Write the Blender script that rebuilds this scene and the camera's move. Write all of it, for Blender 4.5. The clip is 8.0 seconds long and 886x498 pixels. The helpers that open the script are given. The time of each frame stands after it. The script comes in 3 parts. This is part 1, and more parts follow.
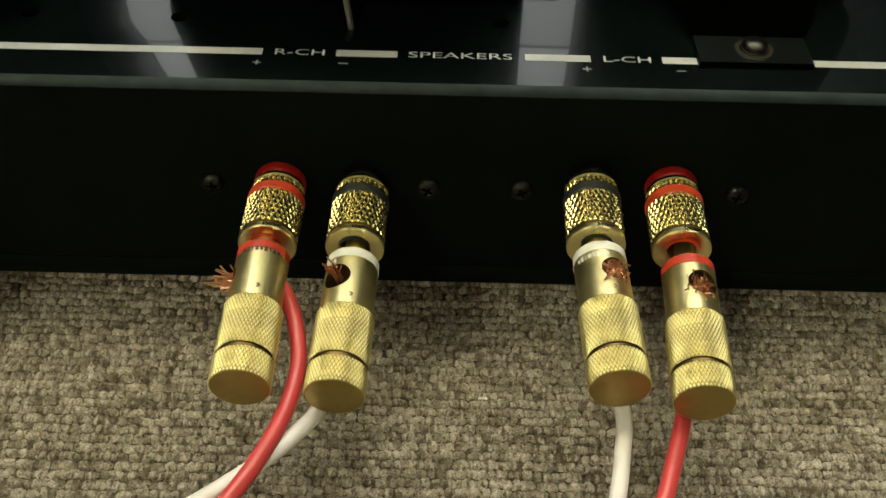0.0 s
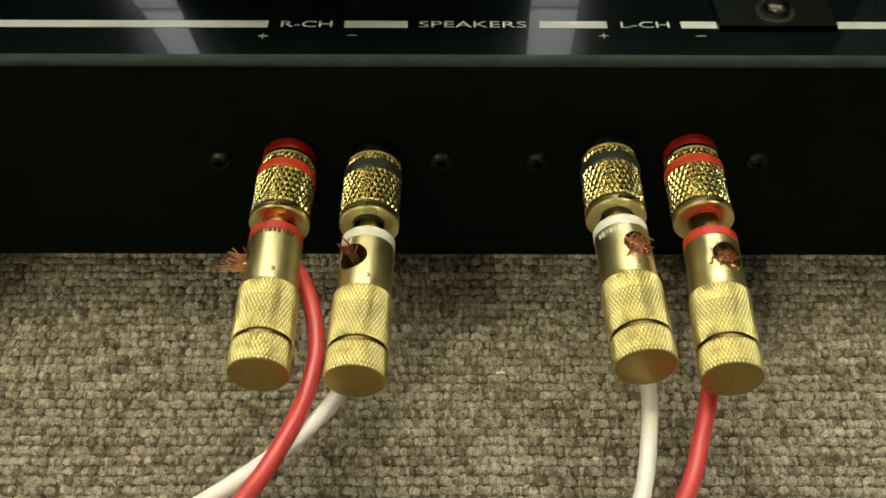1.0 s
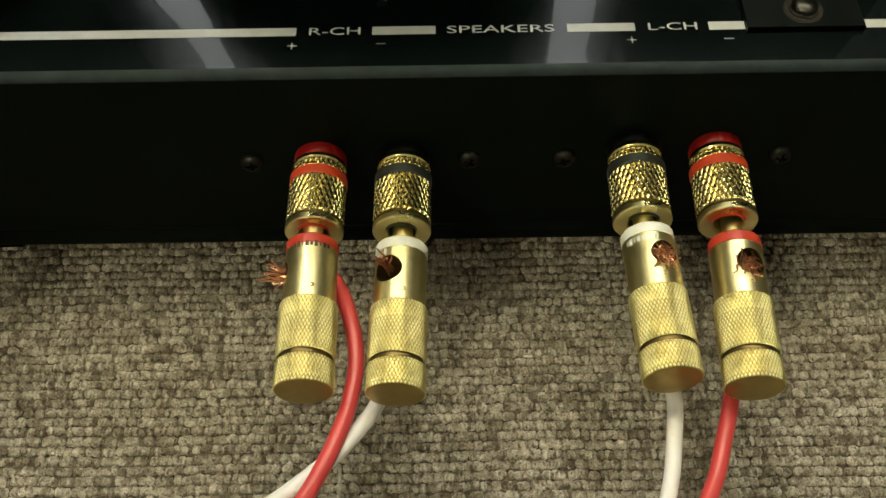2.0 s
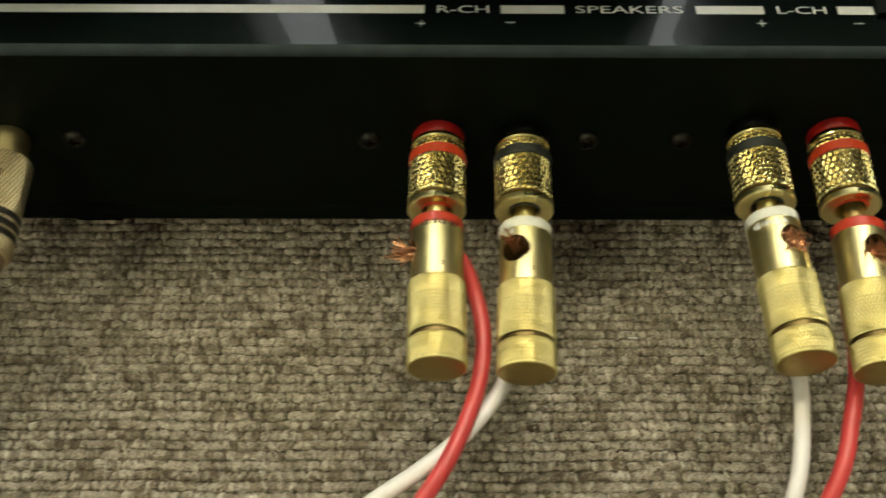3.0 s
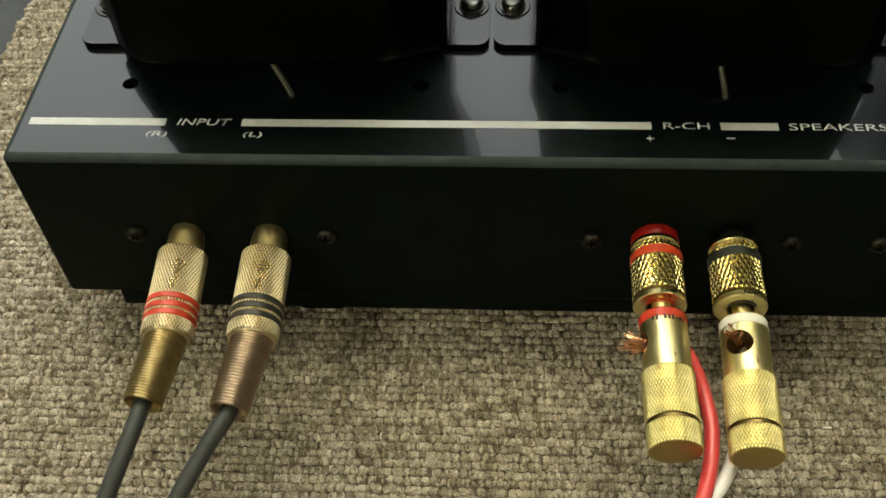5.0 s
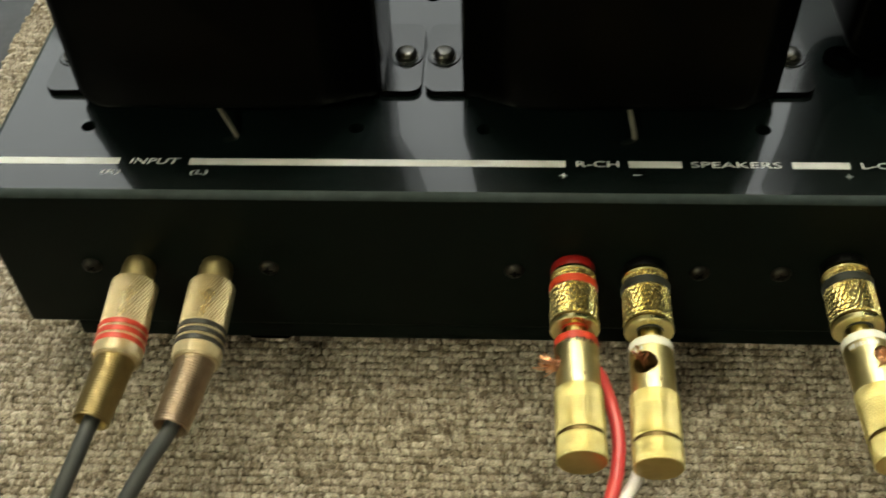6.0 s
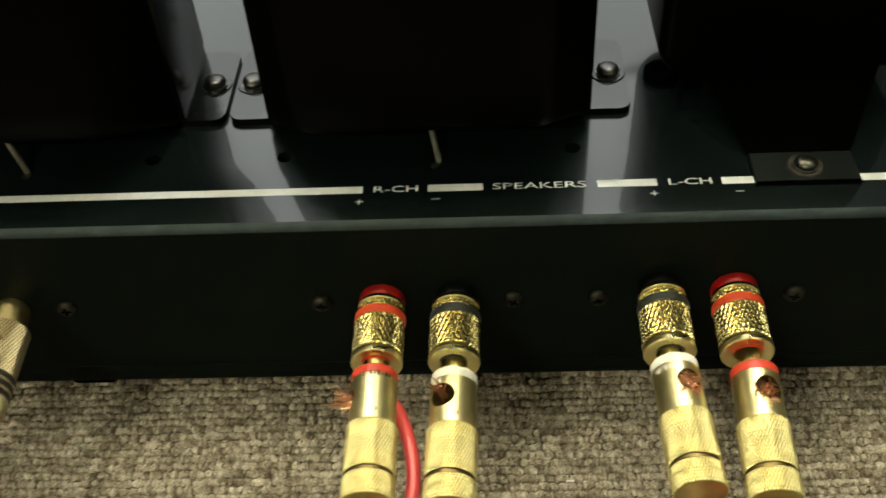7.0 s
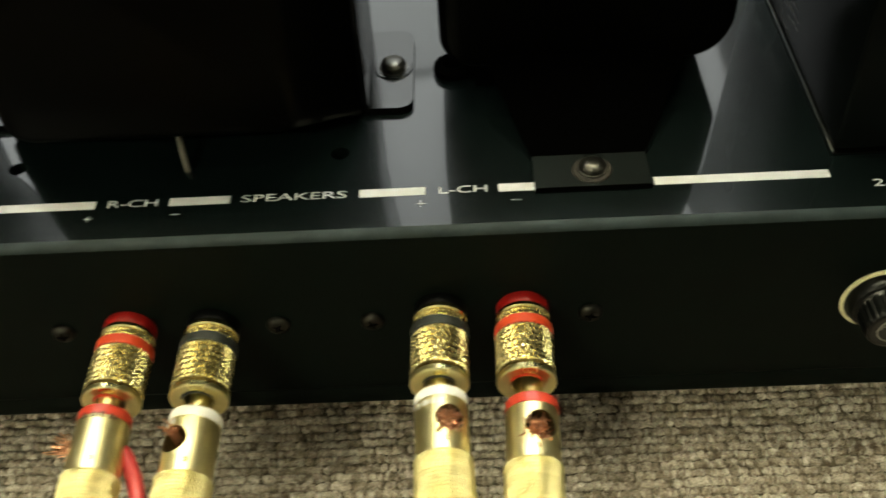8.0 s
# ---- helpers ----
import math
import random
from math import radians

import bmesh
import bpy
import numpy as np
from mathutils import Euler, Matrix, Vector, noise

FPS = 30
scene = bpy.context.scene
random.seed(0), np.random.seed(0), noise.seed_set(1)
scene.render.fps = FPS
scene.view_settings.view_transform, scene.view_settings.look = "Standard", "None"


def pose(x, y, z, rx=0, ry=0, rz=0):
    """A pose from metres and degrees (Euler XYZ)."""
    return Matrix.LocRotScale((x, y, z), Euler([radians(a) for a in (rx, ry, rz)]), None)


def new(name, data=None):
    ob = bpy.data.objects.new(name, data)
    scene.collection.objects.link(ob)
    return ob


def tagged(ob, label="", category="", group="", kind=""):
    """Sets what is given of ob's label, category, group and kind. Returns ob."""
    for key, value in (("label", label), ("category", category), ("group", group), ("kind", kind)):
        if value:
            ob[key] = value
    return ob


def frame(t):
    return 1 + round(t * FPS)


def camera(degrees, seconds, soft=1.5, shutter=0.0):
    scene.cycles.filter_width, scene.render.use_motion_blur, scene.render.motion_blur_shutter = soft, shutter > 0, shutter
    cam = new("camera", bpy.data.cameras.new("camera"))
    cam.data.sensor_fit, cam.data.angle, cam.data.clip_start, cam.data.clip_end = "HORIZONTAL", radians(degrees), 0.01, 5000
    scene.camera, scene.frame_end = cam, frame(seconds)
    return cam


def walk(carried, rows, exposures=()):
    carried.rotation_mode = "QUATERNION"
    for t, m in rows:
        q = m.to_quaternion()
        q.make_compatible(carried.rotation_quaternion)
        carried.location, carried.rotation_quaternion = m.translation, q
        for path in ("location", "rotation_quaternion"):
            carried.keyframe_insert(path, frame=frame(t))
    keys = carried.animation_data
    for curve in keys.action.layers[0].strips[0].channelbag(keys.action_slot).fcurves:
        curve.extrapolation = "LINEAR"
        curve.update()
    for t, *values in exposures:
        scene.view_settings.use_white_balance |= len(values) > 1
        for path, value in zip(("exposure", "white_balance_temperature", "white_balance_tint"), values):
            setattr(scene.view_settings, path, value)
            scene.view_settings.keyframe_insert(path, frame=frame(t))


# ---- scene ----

# ---------------------------------------------------------------- camera and walk
cam = camera(47.20, 8.0, soft=1.5, shutter=0.38)
# seconds, x, y, z, yaw, pitch, roll
PATH = [
    (0, 0.05208, -0.16834, 0.18512, 0.521, -44.099, 1.027),
    (0.5, 0.05019, -0.16445, 0.18366, -0.383, -45.177, 0.908),
    (1, 0.04706, -0.16117, 0.18575, -0.148, -47.001, 0.228),
    (1.2, 0.04626, -0.15726, 0.18925, 0.394, -48.488, -0.188),
    (2.3, 0.04007, -0.14044, 0.21012, 0.225, -55.451, -1.222),
    (2.5, 0.03816, -0.13910, 0.20912, 0.265, -55.661, -1.245),
    (3, 0.01549, -0.14431, 0.20755, -0.209, -55.340, 0.338),
    (3.5, -0.00401, -0.15215, 0.21344, 1.385, -52.919, -1.146),
    (4, -0.01427, -0.15497, 0.21557, 3.080, -52.327, -1.844),
    (4.5, -0.02051, -0.15650, 0.21739, 4.142, -50.925, -3.170),
    (4.7, -0.02140, -0.15600, 0.22169, 4.575, -50.769, -3.155),
    (5.8, -0.01173, -0.16866, 0.23514, 5.969, -48.330, -3.485),
    (6, -0.00462, -0.17276, 0.23669, 4.468, -47.386, -2.623),
    (6.5, 0.02221, -0.17099, 0.23342, 4.209, -46.306, -3.619),
    (7, 0.04164, -0.16496, 0.22554, 3.812, -45.315, -4.077),
    (7.5, 0.06349, -0.15539, 0.21709, 2.845, -45.046, -3.904),
    (8, 0.09007, -0.14234, 0.20654, 2.567, -45.480, -4.248),
]
walk(cam, [(t, pose(x, y, z, 90 + pitch, 0, yaw) @ pose(0, 0, 0, 0, 0, roll)) for t, x, y, z, yaw, pitch, roll in PATH],
     [(0.0, -0.08), (1.0, -0.02), (2.5, -0.16), (3.0, -0.16), (3.5, -0.07), (4.0, 0.0), (4.5, 0.08), (6.0, 0.26), (7.0, 0.42), (8.0, 0.55)])

# ---------------------------------------------------------------- world and lamps
world = bpy.data.worlds.new("world")
scene.world = world
world.use_nodes = True
world.node_tree.nodes["Background"].inputs[0].default_value = (0.9, 0.93, 1.0, 1)
world.node_tree.nodes["Background"].inputs[1].default_value = 0.05

LAMP_FRONT, LAMP_BACK, LAMP_MID, LAMP_OVER, LAMP_SPOT = 78.0, 1.6, 3.0, 11.2, 21.0
LAMP_TINT, REAR_TINT, OVER_TINT = (1.0, 0.962, 0.63, 1), (0.93, 0.98, 0.95, 1), (1.0, 0.968, 0.65, 1)

# ---------------------------------------------------------------- plan, in millimetres
MM = 0.001
TOP, BOTTOM, LEFT, RIGHT, BACK = 66.8, 16.0, -135.3, 297.0, 262.0
AXIS_Z = 40.7


# ---------------------------------------------------------------- materials
def material(name, colour, rough=0.5, metal=0.0, vary=0.0, scale=200.0, bump=0.0, bump_scale=800.0, spread=0.0,
             coat=0.0, ior=1.5, dirt=0.0, dirt_colour=(0.02, 0.015, 0.01), dirt_scale=120.0):
    """Procedural surface: base colour varied by two noises, roughness spread and fine relief, in object space metres."""
    m = bpy.data.materials.new(name)
    m.use_nodes = True
    nodes, links = m.node_tree.nodes, m.node_tree.links
    b = nodes["Principled BSDF"]
    b.inputs["Metallic"].default_value, b.inputs["Roughness"].default_value = metal, rough
    b.inputs["IOR"].default_value = ior
    b.inputs["Coat Weight"].default_value = coat
    b.inputs["Coat Roughness"].default_value = 0.05
    b.inputs["Base Color"].default_value = (*colour, 1)
    where = nodes.new("ShaderNodeTexCoord")

    def noise_at(s, detail=4.0):
        n = nodes.new("ShaderNodeTexNoise")
        n.inputs["Scale"].default_value, n.inputs["Detail"].default_value = s, detail
        links.new(where.outputs["Object"], n.inputs["Vector"])
        return n.outputs["Fac"]

    def ramp(value, lo, hi, a, c):
        r = nodes.new("ShaderNodeMapRange")
        for i, v in enumerate((lo, hi, a, c)):
            r.inputs[i + 1].default_value = v
        links.new(value, r.inputs[0])
        return r.outputs[0]

    colour_out = None
    if vary:
        mix = nodes.new("ShaderNodeMix")
        mix.data_type = "RGBA"
        mix.inputs["A"].default_value = (*[c * (1 - vary) for c in colour], 1)
        mix.inputs["B"].default_value = (*[min(1, c * (1 + vary)) for c in colour], 1)
        links.new(ramp(noise_at(scale), 0.3, 0.7, 0, 1), mix.inputs["Factor"])
        colour_out = mix.outputs["Result"]
    if dirt:
        mix = nodes.new("ShaderNodeMix")
        mix.data_type = "RGBA"
        mix.inputs["B"].default_value = (*dirt_colour, 1)
        if colour_out:
            links.new(colour_out, mix.inputs["A"])
        else:
            mix.inputs["A"].default_value = (*colour, 1)
        links.new(ramp(noise_at(dirt_scale, 8.0), 0.5, 0.75, 0, dirt), mix.inputs["Factor"])
        colour_out = mix.outputs["Result"]
    if colour_out:
        links.new(colour_out, b.inputs["Base Color"])
    if spread:
        links.new(ramp(noise_at(scale * 0.37, 6.0), 0.3, 0.7, max(0.02, rough - spread), min(1, rough + spread)), b.inputs["Roughness"])
    if bump:
        n = nodes.new("ShaderNodeBump")
        n.inputs["Strength"].default_value, n.inputs["Distance"].default_value = bump, 0.0002
        links.new(noise_at(bump_scale, 3.0), n.inputs["Height"])
        links.new(n.outputs["Normal"], b.inputs["Normal"])
    return m


def emitter(name, colour, strength):
    m = bpy.data.materials.new(name)
    m.use_nodes = True
    b = m.node_tree.nodes["Principled BSDF"]
    b.inputs["Base Color"].default_value = (0.8, 0.8, 0.8, 1)
    b.inputs["Emission Color"].default_value = colour
    b.inputs["Emission Strength"].default_value = strength
    return m


def carpet_material():
    """Heathered loop pile: each loop its own grey-beige, with larger worn patches and fibre grain."""
    m = bpy.data.materials.new("loop_pile")
    m.use_nodes = True
    nodes, links = m.node_tree.nodes, m.node_tree.links
    b = nodes["Principled BSDF"]
    b.inputs["Roughness"].default_value = 0.95
    b.inputs["Specular IOR Level"].default_value = 0.1
    geo, where = nodes.new("ShaderNodeNewGeometry"), nodes.new("ShaderNodeTexCoord")
    ramp = nodes.new("ShaderNodeValToRGB")
    stops = ((0.0, (0.093, 0.068, 0.047)), (0.2, (0.185, 0.149, 0.113)), (0.45, (0.304, 0.261, 0.210)), (0.72, (0.417, 0.363, 0.303)), (0.92, (0.515, 0.453, 0.393)), (1.0, (0.639, 0.566, 0.495)))
    for i, (p, c) in enumerate(stops):
        e = ramp.color_ramp.elements[i] if i < 2 else ramp.color_ramp.elements.new(p)
        e.position, e.color = p, (*c, 1)
    patch = nodes.new("ShaderNodeTexNoise")
    patch.inputs["Scale"].default_value, patch.inputs["Detail"].default_value = 150.0, 6.0
    streak = nodes.new("ShaderNodeMapping")
    streak.inputs["Scale"].default_value = (0.7, 1.7, 1.0)
    links.new(where.outputs["Object"], streak.inputs["Vector"])
    links.new(streak.outputs[0], patch.inputs["Vector"])
    blend = nodes.new("ShaderNodeMath")
    blend.operation = "MULTIPLY_ADD"
    links.new(geo.outputs["Random Per Island"], blend.inputs[0])
    blend.inputs[1].default_value = 0.5
    shift = nodes.new("ShaderNodeMapRange")
    for i, v in enumerate((0.32, 0.68, 0.0, 0.5)):
        shift.inputs[i + 1].default_value = v
    links.new(patch.outputs["Fac"], shift.inputs[0])
    links.new(shift.outputs[0], blend.inputs[2])
    links.new(blend.outputs[0], ramp.inputs[0])
    fibre = nodes.new("ShaderNodeTexNoise")
    fibre.inputs["Scale"].default_value, fibre.inputs["Detail"].default_value = 2100.0, 7.0
    links.new(where.outputs["Object"], fibre.inputs["Vector"])
    tone = nodes.new("ShaderNodeMapRange")
    for i, v in enumerate((0.3, 0.7, 0.55, 1.32)):
        tone.inputs[i + 1].default_value = v
    links.new(fibre.outputs["Fac"], tone.inputs[0])
    mul = nodes.new("ShaderNodeMix")
    mul.data_type, mul.blend_type = "RGBA", "MULTIPLY"
    mul.inputs["Factor"].default_value = 1.0
    links.new(ramp.outputs[0], mul.inputs["A"])
    links.new(tone.outputs[0], mul.inputs["B"])
    # short upright brown ticks paint the dark slits between loops; a few pale yarns
    squeeze = nodes.new("ShaderNodeMapping")
    squeeze.inputs["Scale"].default_value = (1.7, 0.75, 1.0)
    links.new(where.outputs["Object"], squeeze.inputs["Vector"])
    last = mul.outputs["Result"]
    for size, lo, hi, most, tint in ((640.0, 0.55, 0.66, 0.7, (0.068, 0.044, 0.026)), (480.0, 0.55, 0.66, 0.5, (0.62, 0.565, 0.50))):
        spots = nodes.new("ShaderNodeTexNoise")
        spots.inputs["Scale"].default_value, spots.inputs["Detail"].default_value = size, 3.0
        links.new(squeeze.outputs[0], spots.inputs["Vector"])
        amount = nodes.new("ShaderNodeMapRange")
        for i, v in enumerate((lo, hi, 0.0, most)):
            amount.inputs[i + 1].default_value = v
        links.new(spots.outputs["Fac"], amount.inputs[0])
        yarn = nodes.new("ShaderNodeMix")
        yarn.data_type = "RGBA"
        yarn.inputs["B"].default_value = (*tint, 1)
        links.new(amount.outputs[0], yarn.inputs["Factor"])
        links.new(last, yarn.inputs["A"])
        last = yarn.outputs["Result"]
    links.new(last, b.inputs["Base Color"])
    bump = nodes.new("ShaderNodeBump")
    bump.inputs["Strength"].default_value, bump.inputs["Distance"].default_value = 0.9, 0.0005
    links.new(fibre.outputs["Fac"], bump.inputs["Height"])
    links.new(bump.outputs["Normal"], b.inputs["Normal"])
    return m


GLOSS = material("black_gloss_enamel", (0.0022, 0.0044, 0.0045), 0.25, vary=0.25, scale=60, spread=0.02, ior=1.34, coat=0.8, bump=0.025, bump_scale=5200)
# paler enamel that paints the soft highlight along the top edge
EDGE = material("enamel_edge_highlight", (0.018, 0.027, 0.030), 0.55, vary=0.3, scale=200, spread=0.06, ior=1.29, bump=0.1, bump_scale=2600)
SATIN = material("black_satin_enamel", (0.0012, 0.0030, 0.0023), 0.50, vary=0.25, scale=90, spread=0.06, ior=1.16, bump=0.08, bump_scale=2500)
BELL = material("black_cover_enamel", (0.0006, 0.0006, 0.0005), 0.36, vary=0.3, scale=70, spread=0.05, ior=1.11, bump=0.06, bump_scale=1500)
CORE = material("black_lamination", (0.001, 0.0012, 0.0012), 0.24, vary=0.3, scale=150, ior=1.32, bump=0.04, bump_scale=1200)
PLATE = material("black_steel_flange", (0.006, 0.007, 0.007), 0.10, vary=0.3, scale=120, spread=0.03, ior=1.6, bump=0.12, bump_scale=2200)
SCREW = material("zinc_screw", (0.095, 0.093, 0.085), 0.33, 1.0, vary=0.2, scale=700, spread=0.08, dirt=0.7, dirt_colour=(0.03, 0.022, 0.015), dirt_scale=500)
DARKSCREW = material("blackened_screw", (0.030, 0.029, 0.026), 0.38, 1.0, vary=0.3, scale=900, spread=0.1)
INK = material("white_screen_print", (0.52, 0.52, 0.55), 0.5, vary=0.06, scale=300, dirt=0.2, dirt_colour=(0.40, 0.39, 0.33), dirt_scale=250)
GOLD = material("gold_plate", (0.76, 0.65, 0.31), 0.20, 1.0, vary=0.08, scale=300, spread=0.03, dirt=0.15, dirt_colour=(0.30, 0.20, 0.07), dirt_scale=350)
BRASS = material("satin_brass", (0.80, 0.69, 0.35), 0.38, 1.0, vary=0.07, scale=220, spread=0.06, bump=0.05, bump_scale=3000, dirt=0.2, dirt_colour=(0.42, 0.30, 0.12), dirt_scale=300)
BRASSKNURL = material("knurled_brass", (0.83, 0.72, 0.33), 0.36, 1.0, vary=0.08, scale=300, spread=0.06, dirt=0.2, dirt_colour=(0.38, 0.26, 0.09), dirt_scale=400)
# same brass, darkened to put shade into the knurl grooves
BRASSSHADE = material("brass_pit_shade", (0.40, 0.325, 0.13), 0.42, 1.0, vary=0.2, scale=500)
# gold and shell pits: groove shade painted as a darker metal
GOLDSHADE = material("gold_recess_shade", (0.14, 0.10, 0.035), 0.5, 1.0, vary=0.3, scale=600)
SHELLSHADE = material("shell_pit_shade", (0.20, 0.145, 0.06), 0.45, 1.0, vary=0.2, scale=600)
FOOTPLATE = material("dark_hazy_steel", (0.004, 0.006, 0.006), 0.34, vary=0.3, scale=120, spread=0.05, ior=1.38, bump=0.12, bump_scale=2200)
# pale metal for the highlight strip on the power cover
EDGESHINE = material("bright_edge_shine", (0.085, 0.088, 0.085), 0.42, 1.0, vary=0.4, scale=300, spread=0.08)
RUST = material("rusty_washer", (0.016, 0.012, 0.009), 0.6, 0.2, vary=0.4, scale=500)
LIP = material("pale_gold_lip", (0.80, 0.70, 0.34), 0.30, 1.0, vary=0.08, scale=300, spread=0.06)
# end brass darkened to stand for the carpet it reflects
BRASSEND = material("brushed_brass_end_dimmed", (0.40, 0.30, 0.105), 0.42, 1.0, vary=0.14, scale=260, spread=0.08, bump=0.10, bump_scale=2500, dirt=0.5, dirt_colour=(0.20, 0.12, 0.04), dirt_scale=260)
# dark brass, also the painted shade inside the cable holes
GROOVE = material("dark_brass_recess", (0.22, 0.15, 0.06), 0.5, 1.0, vary=0.2, scale=500)
# insulator red, darkened for the shadow close to the panel
REDPLASTIC = material("shaded_red_plastic", (0.23, 0.006, 0.005), 0.30, vary=0.1, scale=300)
REDSTRIPE = material("orange_red_plastic", (0.50, 0.050, 0.016), 0.36, vary=0.1, scale=300)
BLACKPLASTIC = material("black_plastic", (0.0015, 0.0018, 0.0018), 0.4, vary=0.2, scale=300, ior=1.2)
GREYSTRIPE = material("dark_grey_plastic", (0.022, 0.024, 0.021), 0.42, vary=0.2, scale=300)
REDPAINT = material("red_paint_band", (0.50, 0.045, 0.022), 0.40, vary=0.12, scale=400, dirt=0.15, dirt_scale=500)
WHITEPAINT = material("white_paint_band", (0.78, 0.76, 0.70), 0.40, vary=0.05, scale=400, dirt=0.2, dirt_colour=(0.5, 0.45, 0.35), dirt_scale=400)
BLACKPAINT = material("black_paint_band", (0.03, 0.028, 0.025), 0.42, vary=0.2, scale=400)
COPPER = material("bare_copper", (0.58, 0.29, 0.165), 0.32, 1.0, vary=0.2, scale=900, spread=0.08)
REDCABLE = material("red_pvc_cable", (0.54, 0.050, 0.052), 0.34, vary=0.08, scale=160, bump=0.06, bump_scale=900)
WHITECABLE = material("white_pvc_cable", (0.76, 0.71, 0.71), 0.42, vary=0.05, scale=160, bump=0.06, bump_scale=900, dirt=0.12, dirt_colour=(0.4, 0.38, 0.34), dirt_scale=200)
GREYCABLE = material("dark_grey_rubber_cable", (0.027, 0.029, 0.030), 0.48, vary=0.15, scale=200, bump=0.08, bump_scale=1200)
SHELL = material("pale_gold_shell", (0.74, 0.63, 0.42), 0.30, 1.0, vary=0.08, scale=300, spread=0.04, dirt=0.12, dirt_colour=(0.24, 0.17, 0.08), dirt_scale=350)
JACK = material("old_brass_jack", (0.60, 0.49, 0.25), 0.40, 1.0, vary=0.2, scale=300, dirt=0.5, dirt_colour=(0.10, 0.07, 0.03))
SPRINGBRASS = material("olive_brass_coil", (0.31, 0.24, 0.115), 0.32, 1.0, vary=0.12, scale=300, dirt=0.25, dirt_colour=(0.28, 0.17, 0.05))
SPRINGCOPPER = material("dull_copper_coil", (0.32, 0.245, 0.175), 0.34, 1.0, vary=0.12, scale=300, dirt=0.25, dirt_colour=(0.22, 0.14, 0.09))
LETTER = material("dark_brown_print", (0.07, 0.035, 0.02), 0.6)
CREAM = material("cream_washer", (0.66, 0.62, 0.38), 0.45, vary=0.08, scale=300)
WIRE = material("cream_lead_wire", (0.052, 0.047, 0.035), 0.5, vary=0.15, scale=400)
FUSEBLACK = material("glossy_black_plastic", (0.0022, 0.0026, 0.0024), 0.28, vary=0.2, scale=300, ior=1.4)
FUSEPRINT = material("worn_grey_print", (0.20, 0.20, 0.18), 0.5, vary=0.2, scale=500)
COVER = material("black_semi_gloss_cover", (0.0020, 0.0028, 0.0028), 0.22, vary=0.3, scale=90, spread=0.06, ior=1.1, bump=0.05, bump_scale=1500)
RUBBER = material("black_rubber", (0.0005, 0.0005, 0.0005), 0.75, ior=1.03, vary=0.2, scale=300)
PILE = carpet_material()
BACKING = material("carpet_backing", (0.10, 0.080, 0.052), 0.95, vary=0.6, scale=700, bump=0.9, bump_scale=900)
FLOOR = material("dark_blue_grey_floor", (0.013, 0.016, 0.020), 0.5, vary=0.35, scale=60, spread=0.12, bump=0.1, bump_scale=700, dirt=0.3, dirt_colour=(0.05, 0.05, 0.05), dirt_scale=300)
WALL = material("painted_wall", (0.52, 0.50, 0.46), 0.8, vary=0.05, scale=3)
CEILING = material("ceiling_board", (0.53, 0.57, 0.57), 0.9, vary=0.05, scale=4)
METALWHITE = material("white_lamp_frame", (0.75, 0.75, 0.73), 0.5, vary=0.03, scale=20)
DIFF_FRONT, DIFF_SPOT, DIFF_BACK, DIFF_MID, DIFF_OVER = (emitter(n, t, s) for n, t, s in (("lamp_diffuser_warm", LAMP_TINT, LAMP_FRONT), ("lamp_diffuser_small", REAR_TINT, LAMP_SPOT), ("lamp_diffuser_rear", REAR_TINT, LAMP_BACK * 0.78), ("lamp_diffuser", LAMP_TINT, LAMP_MID), ("lamp_diffuser_middle", OVER_TINT, LAMP_OVER)))
DIFF_DIM = emitter("lamp_diffuser_dimmed", REAR_TINT, LAMP_BACK * 1.2)


# ---------------------------------------------------------------- builders
def thing(name, label, category, group="", kind="", m=None):
    ob = tagged(new(name), label, category, group, kind)
    ob.empty_display_size = 0.01
    if m is not None:
        ob.matrix_basis = m
    return ob


def part(name, bm, mats, parent=None, label="", sharp=35, smooth=True, m=None):
    """Links a bmesh (in millimetres) as one mesh object under a thing or a part."""
    me = bpy.data.meshes.new(name)
    bm.to_mesh(me)
    bm.free()
    me.transform(Matrix.Scale(MM, 4))
    for s in mats if isinstance(mats, (tuple, list)) else (mats,):
        me.materials.append(s)
    me.polygons.foreach_set("use_smooth", [smooth] * len(me.polygons))
    if smooth:
        me.set_sharp_from_angle(angle=radians(sharp))
    ob = new(name, me)
    if parent is not None:
        ob.parent = parent
    if m is not None:
        ob.matrix_basis = m
    return tagged(ob, label)


def box(bm, x0, x1, y0, y1, z0, z1, bevel=0.0, segments=2):
    made = bmesh.ops.create_cube(bm, size=1.0, matrix=Matrix.Translation(((x0 + x1) / 2, (y0 + y1) / 2, (z0 + z1) / 2)) @ Matrix.Diagonal((x1 - x0, y1 - y0, z1 - z0, 1)))
    if bevel:
        edges = {e for v in made["verts"] for e in v.link_edges}
        bmesh.ops.bevel(bm, geom=list(edges), offset=bevel, segments=segments, profile=0.5, affect="EDGES")
    return bm


def boxed(*args, **more):
    return box(bmesh.new(), *args, **more)


